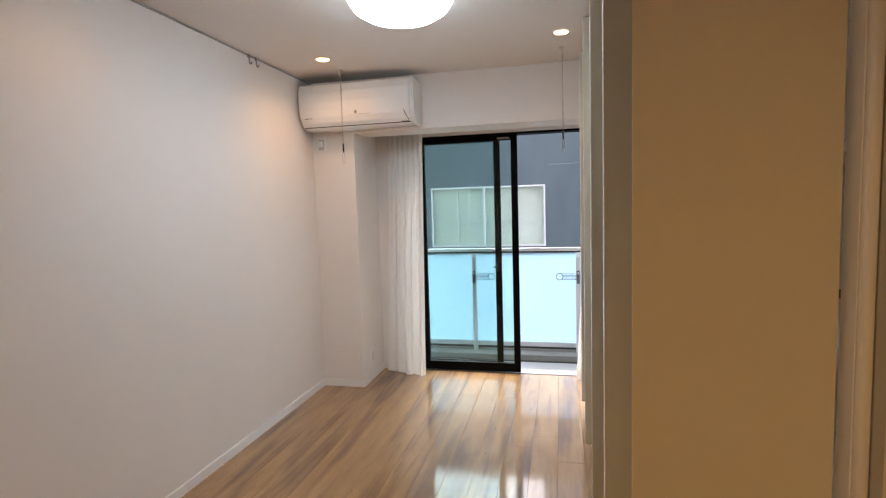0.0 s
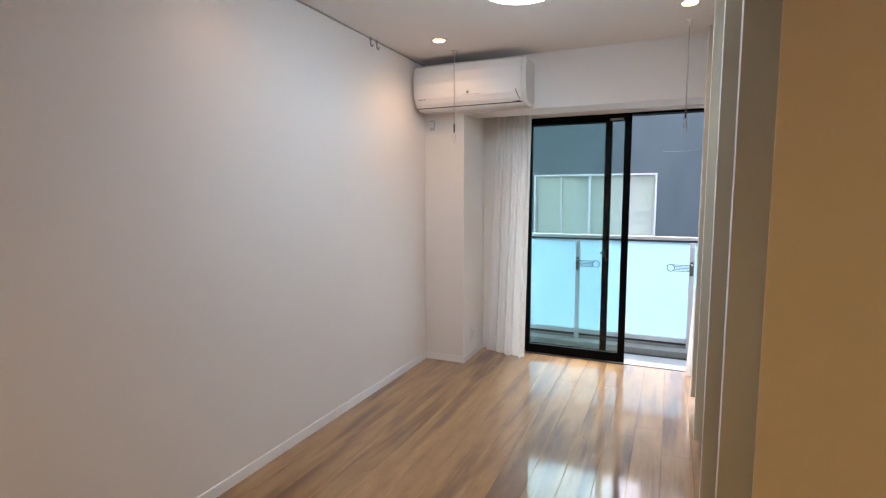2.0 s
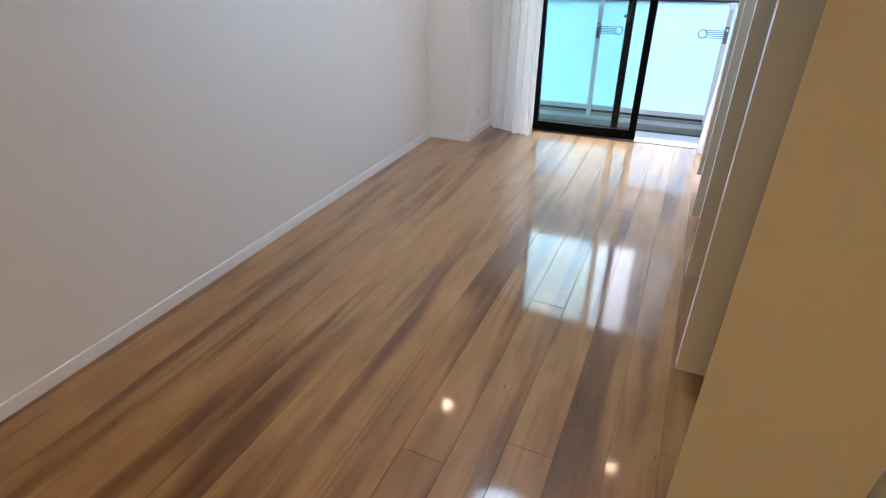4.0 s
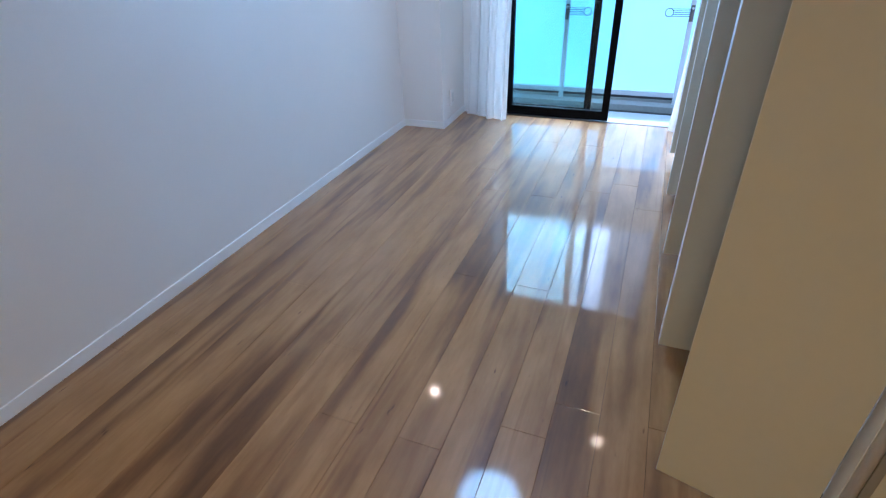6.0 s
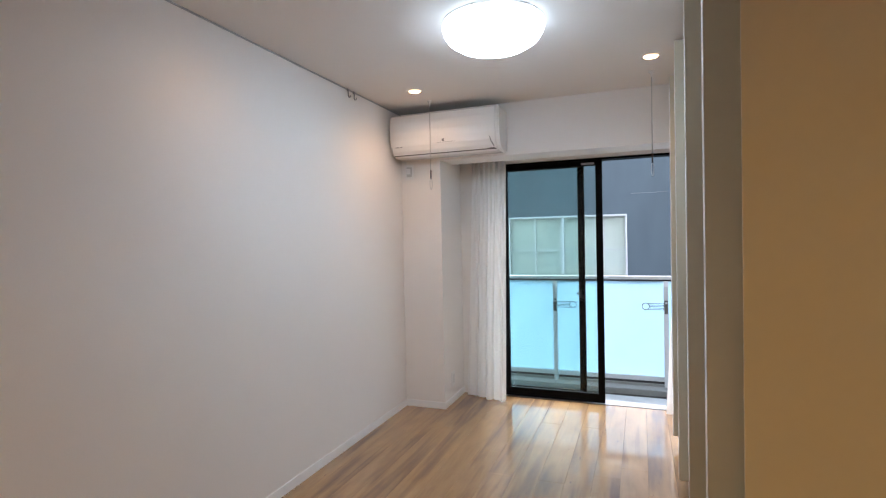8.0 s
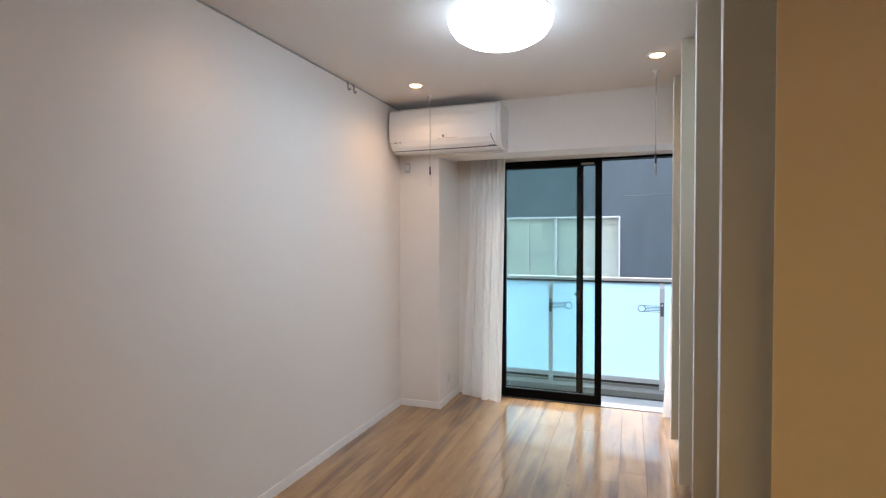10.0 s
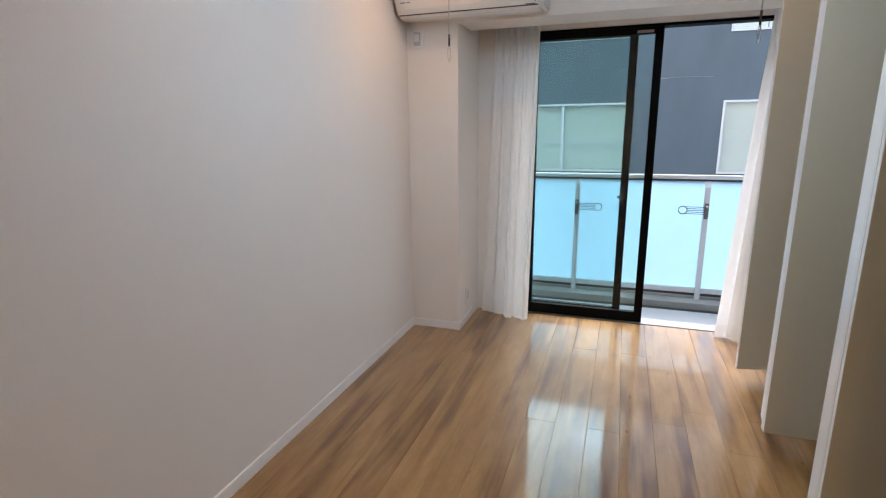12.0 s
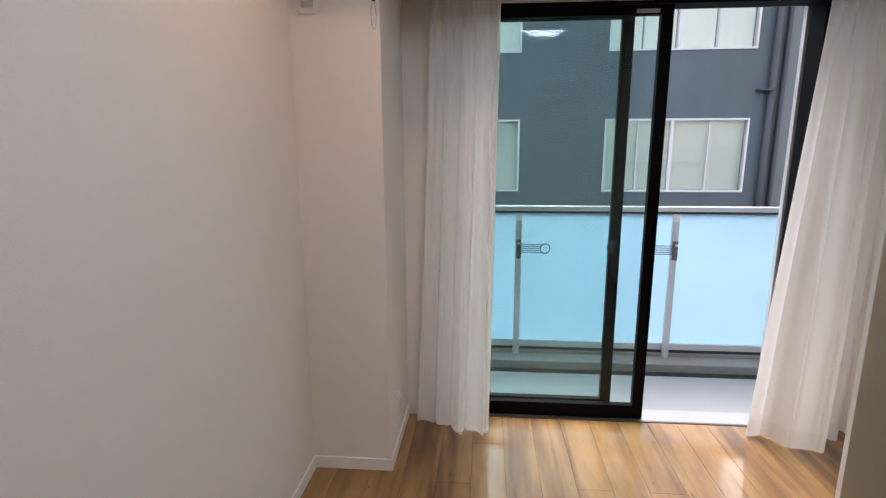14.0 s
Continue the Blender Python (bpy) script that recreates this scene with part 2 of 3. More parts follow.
M_FACADE2 = surface("grey_side_facade", (0.17, 0.19, 0.20), 0.6, vary=0.16, big=0.6, fine=3.0, bump=0.1, stretch=(1, 1, 0.3))
M_BLOCKER = surface("pale_grey_render", (0.50, 0.50, 0.52), 0.8, vary=0.08, big=0.5, fine=6.0, bump=0.2)
M_PIPE = surface("dark_painted_drainpipe", (0.045, 0.052, 0.062), 0.45, vary=0.12, fine=12, bump=0.0)
M_CAULK = surface("pale_sealant", (0.20, 0.22, 0.24), 0.8, vary=0.25, fine=14, bump=0.2)
M_WINFRAME = surface("white_window_frame", (0.68, 0.70, 0.71), 0.4, vary=0.03, fine=30, bump=0.0)
M_BLIND = surface("cream_window_blind", (0.86, 0.89, 0.80), 0.7, vary=0.05, big=0.7, fine=9, bump=0.0)
M_GROUND = surface("grey_asphalt", (0.055, 0.055, 0.057), 0.9, vary=0.2, big=0.4, fine=25, bump=0.4)
M_SCREED = surface("dark_underlay", (0.05, 0.035, 0.022), 0.8, vary=0.1, bump=0.0)
M_LAMP = dome_glow("lit_white_diffuser", (0.70, 0.87, 1.0), LAMP)
M_DOWN = glow("lit_warm_lens", (1.0, 0.62, 0.32), 2.2)
M_WOOD = plank_wood()


# ---- building helpers ----
def boxes(*items, bevel=0.0):
    """One bmesh of boxes (x0, y0, z0, x1, y1, z1)."""
    bm = bmesh.new()
    for x0, y0, z0, x1, y1, z1 in items:
        m = Matrix.LocRotScale(((x0 + x1) / 2, (y0 + y1) / 2, (z0 + z1) / 2), None, (abs(x1 - x0), abs(y1 - y0), abs(z1 - z0)))
        bmesh.ops.create_cube(bm, size=1, matrix=m)
    if bevel:
        bmesh.ops.bevel(bm, geom=bm.edges[:], offset=bevel, segments=2, profile=0.6, affect="EDGES")
    return bm


def rod(a, b, r, sides=12, r2=None):
    """A round bar from a to b."""
    a, b = Vector(a), Vector(b)
    bm = bmesh.new()
    m = Matrix.Translation((a + b) / 2) @ (b - a).to_track_quat("Z", "Y").to_matrix().to_4x4()
    bmesh.ops.create_cone(bm, cap_ends=True, segments=sides, radius1=r, radius2=r if r2 is None else r2, depth=(b - a).length, matrix=m)
    return bm


def merged(*bms):
    out = bmesh.new()
    for bm in bms:
        me = bpy.data.meshes.new("tmp")
        bm.to_mesh(me)
        bm.free()
        out.from_mesh(me)
        bpy.data.meshes.remove(me)
    return out


def tube(points, r, sides=8, closed=False):
    """A round wire along points."""
    bm = bmesh.new()
    pts = [Vector(p) for p in points]
    rings = []
    for k, p in enumerate(pts):
        a = pts[k - 1] if (k or closed) else p
        b = pts[(k + 1) % len(pts)] if (k < len(pts) - 1 or closed) else p
        q = (b - a).to_track_quat("Z", "Y")
        rings.append([bm.verts.new(p + q @ Vector((r * math.cos(s * math.tau / sides), r * math.sin(s * math.tau / sides), 0))) for s in range(sides)])
    n = len(rings)
    for k in range(n if closed else n - 1):
        a, b = rings[k], rings[(k + 1) % n]
        for s in range(sides):
            bm.faces.new((a[s], a[(s + 1) % sides], b[(s + 1) % sides], b[s]))
    if not closed:
        bm.faces.new(rings[0])
        bm.faces.new(rings[-1])
    bmesh.ops.recalc_face_normals(bm, faces=bm.faces[:])
    return bm


def lathe(profile, x, y, sides=64):
    """Turns a profile of (radius, z) round the upright through x, y."""
    bm = bmesh.new()
    rings = [[bm.verts.new((x + r * math.cos(k * math.tau / sides), y + r * math.sin(k * math.tau / sides), z)) for k in range(sides)] for r, z in profile]
    for a, b in zip(rings, rings[1:]):
        for k in range(sides):
            bm.faces.new((a[k], a[(k + 1) % sides], b[(k + 1) % sides], b[k]))
    bm.faces.new(rings[0])
    bm.faces.new(rings[-1])
    bmesh.ops.recalc_face_normals(bm, faces=bm.faces[:])
    return bm


def extruded_x(profile, x0, x1, bevel=0.0):
    """A closed (y, z) outline drawn out from x0 to x1."""
    bm = bmesh.new()
    a = [bm.verts.new((x0, y, z)) for y, z in profile]
    b = [bm.verts.new((x1, y, z)) for y, z in profile]
    n = len(profile)
    for k in range(n):
        bm.faces.new((a[k], a[(k + 1) % n], b[(k + 1) % n], b[k]))
    bm.faces.new(a)
    bm.faces.new(b)
    bmesh.ops.recalc_face_normals(bm, faces=bm.faces[:])
    if bevel:
        ends = [e for e in bm.edges if abs(e.verts[0].co.x - e.verts[1].co.x) < 1e-6]
        bmesh.ops.bevel(bm, geom=ends, offset=bevel, segments=2, affect="EDGES")
    return bm


def mesh_ob(name, bm, material, smooth=False):
    me = bpy.data.meshes.new(name)
    bm.to_mesh(me)
    bm.free()
    me.materials.append(material)
    if smooth:
        for f in me.polygons:
            f.use_smooth = True
    return new(name, me)


def thing(name, base, label, category, group="", kind=""):
    ob = new(name)
    ob.location = base
    ob.empty_display_size = 0.1
    return tagged(ob, label, category, group, kind)


def part(name, bm, material, parent, label="", smooth=False):
    ob = mesh_ob(name, bm, material, smooth)
    ob.parent = parent
    if parent.type == "EMPTY":
        ob.matrix_parent_inverse = Matrix.Translation(-Vector(parent.location))
    return tagged(ob, label)


def setting(name, bm, material, label, category):
    return tagged(mesh_ob(name, bm, material), label, category, kind="structure")


# ---- the room ----
CEIL, BACK, FRONT, RIGHT = 2.40, -6.60, -0.03, 3.25
PILLAR_Y, SOFFIT, SHELF_X = -0.52, 2.004, 2.345
POCKET_Y, POCKET = -0.235, 2.062
WL, WR, WT = 0.475, 2.205, 2.006
setting("wall_west", boxes((-0.15, BACK - 0.15, -0.05, 0, 0.12, 2.55)), M_WALL, "long white wallpapered wall, smooth and bare", "wall")
setting("wall_south", boxes((0, BACK - 0.15, -0.05, RIGHT, BACK, 2.55)), M_WALL, "plain white wallpapered back wall", "wall")
setting("wall_east", boxes((RIGHT, BACK - 0.15, -0.05, RIGHT + 0.15, 0.12, 2.55)), M_WALL, "plain white wall behind the wardrobes", "wall")
setting("wall_north", boxes((0, FRONT, -0.05, 0.4745, 0.12, 2.55), (2.2055, FRONT, -0.05, RIGHT, 0.12, 2.55), (0.4745, FRONT, WT + 0.003, 2.2055, 0.12, 2.55)),
        M_WALL, "white wallpapered window wall with a tall opening", "wall")
setting("column", boxes((-0.02, PILLAR_Y, -0.02, 0.341, FRONT + 0.02, POCKET + 0.02), bevel=0.004), M_WALL, "white wallpapered corner column beside the window", "column")
setting("beam", boxes((0.0, PILLAR_Y + 0.0005, SOFFIT, RIGHT, POCKET_Y, CEIL), (0.0, POCKET_Y, POCKET, RIGHT, FRONT, CEIL)), M_WALL, "white wallpapered beam above the window", "beam")
setting("wall_end_closet", boxes((2.50, -0.645, 0, RIGHT, FRONT, SOFFIT)), M_WALL, "white wall return between wardrobe and window", "wall")
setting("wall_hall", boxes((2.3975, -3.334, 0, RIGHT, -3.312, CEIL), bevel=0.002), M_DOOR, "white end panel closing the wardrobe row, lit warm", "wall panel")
setting("ceiling", boxes((-0.15, BACK - 0.15, CEIL, RIGHT + 0.15, 0.12, 2.60)), M_CEIL, "flat white papered ceiling", "ceiling")
setting("baseboard", boxes((0, BACK, 0, 0.008, PILLAR_Y, 0.055), (0.008, PILLAR_Y - 0.008, 0, 0.349, PILLAR_Y, 0.055), (0.341, PILLAR_Y, 0, 0.349, FRONT, 0.055), bevel=0.002),
        M_BASE, "low white baseboard along the wall and column", "baseboard")
floor = setting("floor", boxes((-0.05, BACK, -0.06, RIGHT, 0.0, -0.013)), M_SCREED, "glossy lacquered maple floor of long planks", "floor")

# ---- the sliding window ----
window = thing("window_1", (1.33, 0.04, 0), "black aluminium sliding balcony door, one leaf slid open", "sliding door", kind="structure")
part("window_frame", boxes((WL, -0.02, 0, WL + 0.045, 0.11, WT), (WR - 0.030, -0.02, 0, WR, 0.098, WT), (WL + 0.045, -0.02, WT - 0.016, WR - 0.030, 0.082, WT)), M_BLACK, window)
part("outer_reveal", boxes((WR - 0.036, 0.112, -0.02, WR, 0.140, WT), (WL, 0.112, -0.02, WL + 0.06, 0.135, WT)), M_SILVER, window, "pale aluminium outer edge")
part("window_sill", boxes((WL + 0.045, -0.02, -0.045, WR - 0.035, 0.11, -0.004)), M_GREY, window, "grey aluminium threshold")
part("floor_edge", boxes((WL + 0.045, -0.034, -0.02, WR - 0.035, -0.0205, 0.003)), M_STEEL, window, "dark threshold strip")


def sash(x0, x1, y0, y1, low, high):
    s = part("sash", boxes((x0, y0, low, x0 + 0.052, y1, high), (x1 - 0.052, y0, low, x1, y1, high), (x0 + 0.052, y0, low, x1 - 0.052, y1, low + 0.072), (x0 + 0.052, y0, high - 0.045, x1 - 0.052, y1, high)), M_BLACK, window, "black aluminium sash")
    ym = (y0 + y1) / 2
    g = part("pane", boxes((x0 + 0.048, ym - 0.003, low + 0.068, x1 - 0.048, ym + 0.003, high - 0.041)), M_GLASS, s, "greenish wired glass")
    g.visible_shadow = False
    gx0, gx1, gz0, gz1 = x0 + 0.05, x1 - 0.05, low + 0.07, high - 0.043
    verts, faces = [], []
    pitch, slope, w = 0.024, 0.82, 0.00035
    c = gz0 - (gx1 - gx0) * slope
    while c < gz1:
        xa, xb = max(gx0, gx0 + (gz0 - c) / slope), min(gx1, gx0 + (gz1 - c) / slope)
        if xb - xa > 0.01:
            n = len(verts)
            for px in (xa, xb):
                pz = c + slope * (px - gx0)
                verts += [(px, ym - w, pz - w), (px, ym + w, pz - w), (px, ym, pz + w)]
            faces += [(n, n + 1, n + 4, n + 3), (n + 1, n + 2, n + 5, n + 4), (n + 2, n, n + 3, n + 5)]
        c += pitch
    me = bpy.data.meshes.new("wire_mesh")
    me.from_pydata(verts, [], faces)
    me.materials.append(M_WIRE)
    wire = new("wire_mesh", me)
    wire.parent = s
    tagged(wire, "fine slanting safety wires in the glass", kind="stuff")
    return s


inner = sash(0.707, 1.546, -0.012, 0.026, 0.006, WT - 0.012)
outer = sash(0.545, 1.396, 0.046, 0.082, 0.006, WT - 0.012)
part("latch", boxes((1.348, 0.030, 0.86, 1.366, 0.046, 0.925), (1.328, 0.034, 0.885, 1.350, 0.044, 0.905), bevel=0.003), M_DARK, outer, "dark crescent latch")
part("top_stopper", boxes((1.385, -0.0155, 1.955, 1.485, -0.0125, 1.972)), M_GREY, inner, "small grey maker's plate on the top rail")


# ---- curtains ----
def curtain(label, top, bottom, y, waves, seed, hem_right, bulge, crisp):
    """Gathered cloth between two x ranges, pinch-pleated at the tape and falling in soft folds."""
    rng = random.Random(seed)
    ph = [rng.uniform(0, 6.28) for _ in range(6)]
    nu, nv = 260, 48
    pleats = 7
    z0, z1 = 0.007, POCKET - 0.018
    c = thing("curtain", ((bottom[0] + bottom[1]) / 2, y, z0), label, "curtain")
    bm, hem = bmesh.new(), bmesh.new()
    grid = []
    for j in range(nv + 1):
        v = j / nv
        row = []
        zz = z1 + (z0 - z1) * v
        e = v
        for i in range(nu + 1):
            u = i / nu
            xa = top[0] + (top[1] - top[0]) * u
            xb = bottom[0] + (bottom[1] - bottom[0]) * u
            x = xa + (xb - xa) * e
            w = u * waves * math.tau
            pinch = math.exp(-((v - 0.06) / 0.035) ** 2)
            amp = (0.006 + 0.015 * min(1, v * 1.3)) * (0.75 + 0.35 * math.sin(u * 6 + ph[5]))
            raw = math.sin(w + ph[0] + 0.8 * math.sin(u * 4 + ph[1]) + 0.30 * math.sin(v * 2.2 + ph[2] + u * 4))
            fold = math.tanh(1.6 * raw) / 0.92
            fold2 = math.sin(w * 0.47 + ph[3] + 0.5 * v)
            step = 1 / (1 + math.exp(-(u - bulge[0]) * 34)) - 1 / (1 + math.exp(-(u - bulge[1]) * 28))
            tuck = math.sin(u * pleats * math.tau)
            ripple = math.sin(u * pleats * math.tau + 1.2 * math.sin(u * 5 + ph[1]))
            crease = 1 - 2 * abs((u * pleats * 0.62 + ph[0]) % 1 - 0.5)
            yy = y + crisp * (0.007 * (1 - 0.7 * v) * min(1, v * 6) * ripple + 0.024 * min(1, v * 3) * crease ** 7) + (0.022 - bulge[2] * step) * min(1, v * 1.4) - amp * fold * (1 - 0.6 * pinch) + 0.016 * v * fold2 + 0.022 * math.exp(-(v / 0.11) ** 4) * abs(tuck) ** 0.6 * math.copysign(1, tuck)
            x += 0.010 * v * math.cos(w + ph[0]) + 0.003 * pinch * math.sin(w * 2)
            sag = 0.003 * raw * v ** 8
            row.append((x, yy, max(0.004, zz + sag)))
        grid.append(row)
    for target, ja, jb in ((bm, 0, nv - 2), (hem, nv - 2, nv)) if hem_right else ((bm, 0, nv),):
        vs = [[target.verts.new(p) for p in grid[j]] for j in range(ja, jb + 1)]
        for a, b in zip(vs, vs[1:]):
            for i in range(nu):
                target.faces.new((a[i], a[i + 1], b[i + 1], b[i]))
    for name, b, m, tag in (("cloth", bm, M_CURTAIN, ""), ("hem", hem, M_HEM, "doubled bottom hem"))[:2 if hem_right else 1]:
        part(name, b, m, c, tag, smooth=True)
    tucks = []
    for k in range(pleats):
        cx = top[0] + (top[1] - top[0]) * (k + 0.75) / pleats
        tucks.append((cx - 0.0035, y - 0.026, z1 - 0.125, cx + 0.0035, y - 0.002, z1 - 0.001))
    tape = boxes(*tucks, bevel=0.0012)
    part("pleats", tape, M_CURTAIN, c, "pinched heading pleats")
    return c


curtain("gathered white linen curtain drawn back beside the column", (0.492, 0.79), (0.395, 0.772), -0.150, 3.3, 4, False, (0.46, 0.97, 0.085), 1.4)
curtain("gathered white linen curtain drawn back beside the wardrobe", (2.115, 2.43), (2.008, 2.43), -0.165, 3.0, 9, True, (0.26, 0.78, 0.085), 0.4)
rail = thing("curtain_rail", (1.4, -0.155, POCKET), "slim white curtain track in the pocket above the window", "curtain rail")
part("track", boxes((0.36, -0.168, POCKET - 0.016, 2.48, -0.143, POCKET), bevel=0.002), M_BASE, rail)
for ex in (0.352, 2.478):
    part("end_cap", boxes((ex, -0.170, POCKET - 0.018, ex + 0.010, -0.141, POCKET), bevel=0.001), M_BASE, rail)

# ---- air conditioner ----
ac = thing("air_conditioner", (0.47, -0.64, 2.02), "white wall-mounted air conditioner under the ceiling", "air conditioner")
AX0, AX1 = 0.022, 0.893
body = [(PILLAR_Y, 2.335), (-0.735, 2.335), (-0.752, 2.325), (-0.765, 2.27), (-0.768, 2.20), (-0.764, 2.145), (-0.753, 2.095), (-0.735, 2.058), (-0.712, 2.034), (-0.680, 2.020), (-0.62, 2.016), (PILLAR_Y, 2.022)]
part("body", extruded_x(body, AX0, AX1 - 0.028, 0.004), M_AC, ac)
side = [(y - (0.002 if y < -0.6 else 0), z + (0.002 if z > 2.3 else -0.002)) for y, z in body]
part("side_cap", extruded_x(side, AX1 - 0.0275, AX1, 0.009), M_ACSIDE, ac, "matt white end cap")
panel = [(-0.7525, 2.322), (-0.7675, 2.27), (-0.7705, 2.20), (-0.7665, 2.1445), (-0.7555, 2.0935), (-0.7375, 2.0565), (-0.7140, 2.0320), (-0.7105, 2.0365), (-0.732, 2.0605), (-0.750, 2.096), (-0.760, 2.146), (-0.764, 2.20), (-0.761, 2.27), (-0.748, 2.32)]
part("front_panel", extruded_x(panel, AX0 + 0.006, AX1 - 0.034, 0.001), M_AC, ac)
flap = [(-0.7050, 2.0275), (-0.6810, 2.0165), (-0.63, 2.0125), (-0.63, 2.0175), (-0.680, 2.0215), (-0.703, 2.0320)]
part("flap", extruded_x(flap, AX0 + 0.03, AX1 - 0.045, 0.001), M_AC, ac, "curved air flap")
part("flap_gap", extruded_x([(-0.7135, 2.0325), (-0.7055, 2.0275), (-0.703, 2.0320), (-0.7105, 2.0370)], AX0 + 0.012, AX1 - 0.035), M_DARK, ac, "thin dark gap above the flap")
part("side_gap", tube([(AX0 + 0.0075, y, z) for y, z in panel[4:7]] + [(AX0 + 0.0075, y, z) for y, z in flap[:2]], 0.0014), M_GREY, ac, "dark seam round the panel's lower corner")
part("intake_grille", boxes(*[(AX0 + 0.03 + 0.02 * k, -0.72, 2.3355, AX0 + 0.034 + 0.02 * k, -0.55, 2.341) for k in range(40)]), M_GREY, ac, "slatted air intake")
part("badge", boxes((0.452, -0.7655, 2.108, 0.470, -0.756, 2.126), bevel=0.002), M_GREY, ac, "small grey square badge")
part("badge_line", boxes((0.41, -0.7590, 2.100, 0.57, -0.7530, 2.1015)), M_GREY, ac, "thin decorative line")
part("lettering", boxes((0.060, -0.7550, 2.086, 0.093, -0.7480, 2.092), (0.101, -0.7550, 2.086, 0.121, -0.7480, 2.092)), M_GREY, ac, "small grey lettering")
part("indicator", merged(tube([(0.822, -0.7610, 2.112), (0.827, -0.7535, 2.085), (0.846, -0.7290, 2.045)], 0.0024), tube([(0.790, -0.7180, 2.0345), (0.846, -0.7180, 2.0345)], 0.0024)), M_DARK, ac, "dark chevron indicator")
cover = thing("pipe_socket", (0.073, PILLAR_Y, 1.925), "white wall socket with a plug below the air conditioner", "socket")
part("plate", boxes((0.038, PILLAR_Y - 0.009, 1.865, 0.108, PILLAR_Y, 1.985), bevel=0.003), M_ACSIDE, cover)
part("inset", boxes((0.050, PILLAR_Y - 0.0115, 1.885, 0.096, PILLAR_Y - 0.009, 1.965), bevel=0.001), M_PALE, cover, "pale grey socket inset")
part("plug", boxes((0.060, PILLAR_Y - 0.034, 1.905, 0.088, PILLAR_Y - 0.0115, 1.952), bevel=0.005), M_AC, cover, "white plug")
part("cord", tube([(0.074, PILLAR_Y - 0.03, 1.93), (0.060, PILLAR_Y - 0.045, 1.955), (0.050, PILLAR_Y - 0.03, 1.985), (0.048, PILLAR_Y - 0.02, 2.02)], 0.004), M_AC, cover, "white cord")
sock = thing("wall_socket", (0.341, -0.33, 0.20), "small white socket plate low on the column", "socket")
part("plate", boxes((0.341, -0.365, 0.14, 0.349, -0.295, 0.26), bevel=0.002), M_ACSIDE, sock)
part("inset", boxes((0.349, -0.352, 0.165, 0.351, -0.308, 0.235), bevel=0.0008), M_AC, sock)

# ---- lights on the ceiling ----
light = thing("ceiling_light", (LX, LY, CEIL), "round white ceiling light, switched on", "ceiling light")
part("base", lathe([(0.20, CEIL), (0.238, CEIL), (0.238, CEIL - 0.010), (0.20, CEIL - 0.010)], LX, LY), M_AC, light, "white base ring", True)
part("diffuser", lathe([(0.240, CEIL - 0.0105), (0.2445, CEIL - 0.024), (0.236, CEIL - 0.054), (0.215, CEIL - 0.084), (0.17, CEIL - 0.112), (0.11, CEIL - 0.130), (0.05, CEIL - 0.137), (0.004, CEIL - 0.138)], LX, LY), M_LAMP, light, "glowing white dome", True)
for lx, ly in DOWNLIGHTS + HALLWAY:
    d = thing("downlight", (lx, ly, CEIL), "small round recessed downlight, glowing warm", "downlight", "recessed downlights")
    part("trim_ring", lathe([(0.040, CEIL - 0.0005), (0.054, CEIL - 0.0005), (0.053, CEIL - 0.004), (0.045, CEIL - 0.006), (0.040, CEIL - 0.0035)], lx, ly, 40), M_AC, d, "white ring", True)
    part("lens", lathe([(0.0395, CEIL - 0.003), (0.038, CEIL - 0.006), (0.028, CEIL - 0.0085), (0.001, CEIL - 0.0095)], lx, ly, 40), M_DOWN, d, "glowing lens", True)

# ---- laundry pole hangers and picture rail ----
for hx, hy in ((0.382, -0.82), (1.908, -0.865)):
    h = thing("pole_hanger", (hx, hy, CEIL), "thin chrome laundry-pole hanger hanging from the ceiling", "pole hanger", "laundry pole hangers")
    part("ceiling_plate", lathe([(0.004, CEIL), (0.019, CEIL), (0.019, CEIL - 0.006), (0.008, CEIL - 0.012), (0.007, CEIL - 0.035), (0.004, CEIL - 0.038)], hx, hy, 24), M_AC, h, "white ceiling mount", True)
    part("rod", rod((hx, hy, CEIL - 0.036), (hx, hy, 1.885), 0.0035), M_CHROME, h, "chrome rod", True)
    part("joint", rod((hx, hy, 1.888), (hx, hy, 1.826), 0.0055), M_DARK, h, "black joint", True)
    loop = [(hx + 0.007 * math.sin(k * math.tau / 28), hy + 0.006 * math.sin(k * math.tau / 28), 1.786 + 0.040 * math.cos(k * math.tau / 28)) for k in range(28)]
    part("loop", tube(loop, 0.0024, closed=True), M_CHROME, h, "chrome eye", True)
prail = thing("picture_rail", (0, -2.8, 2.39), "slim grey picture rail at the top of the wall", "picture rail")
part("track", boxes((0.0, BACK, 2.389, 0.006, PILLAR_Y, 2.397), bevel=0.001), M_RAIL, prail)
for y in (-1.352, -1.275):
    k = thing("picture_hook", (0.01, y, 2.37), "small grey hook on the picture rail", "hook", "picture rail hooks")
    part("runner", boxes((0.0075, y - 0.010, 2.378, 0.016, y + 0.010, 2.396), bevel=0.002), M_GREY, k)
    part("hook", tube([(0.013, y, 2.380), (0.013, y, 2.350), (0.018, y, 2.338), (0.026, y, 2.338), (0.030, y, 2.350)], 0.0042), M_GREY, k, smooth=True)


# ---- wardrobes along the east side ----
DOOR_W, DOOR_LOW, DOOR_TOP, PITCH, FIRST = 0.335, 0.066, 2.388, 0.643, -0.757


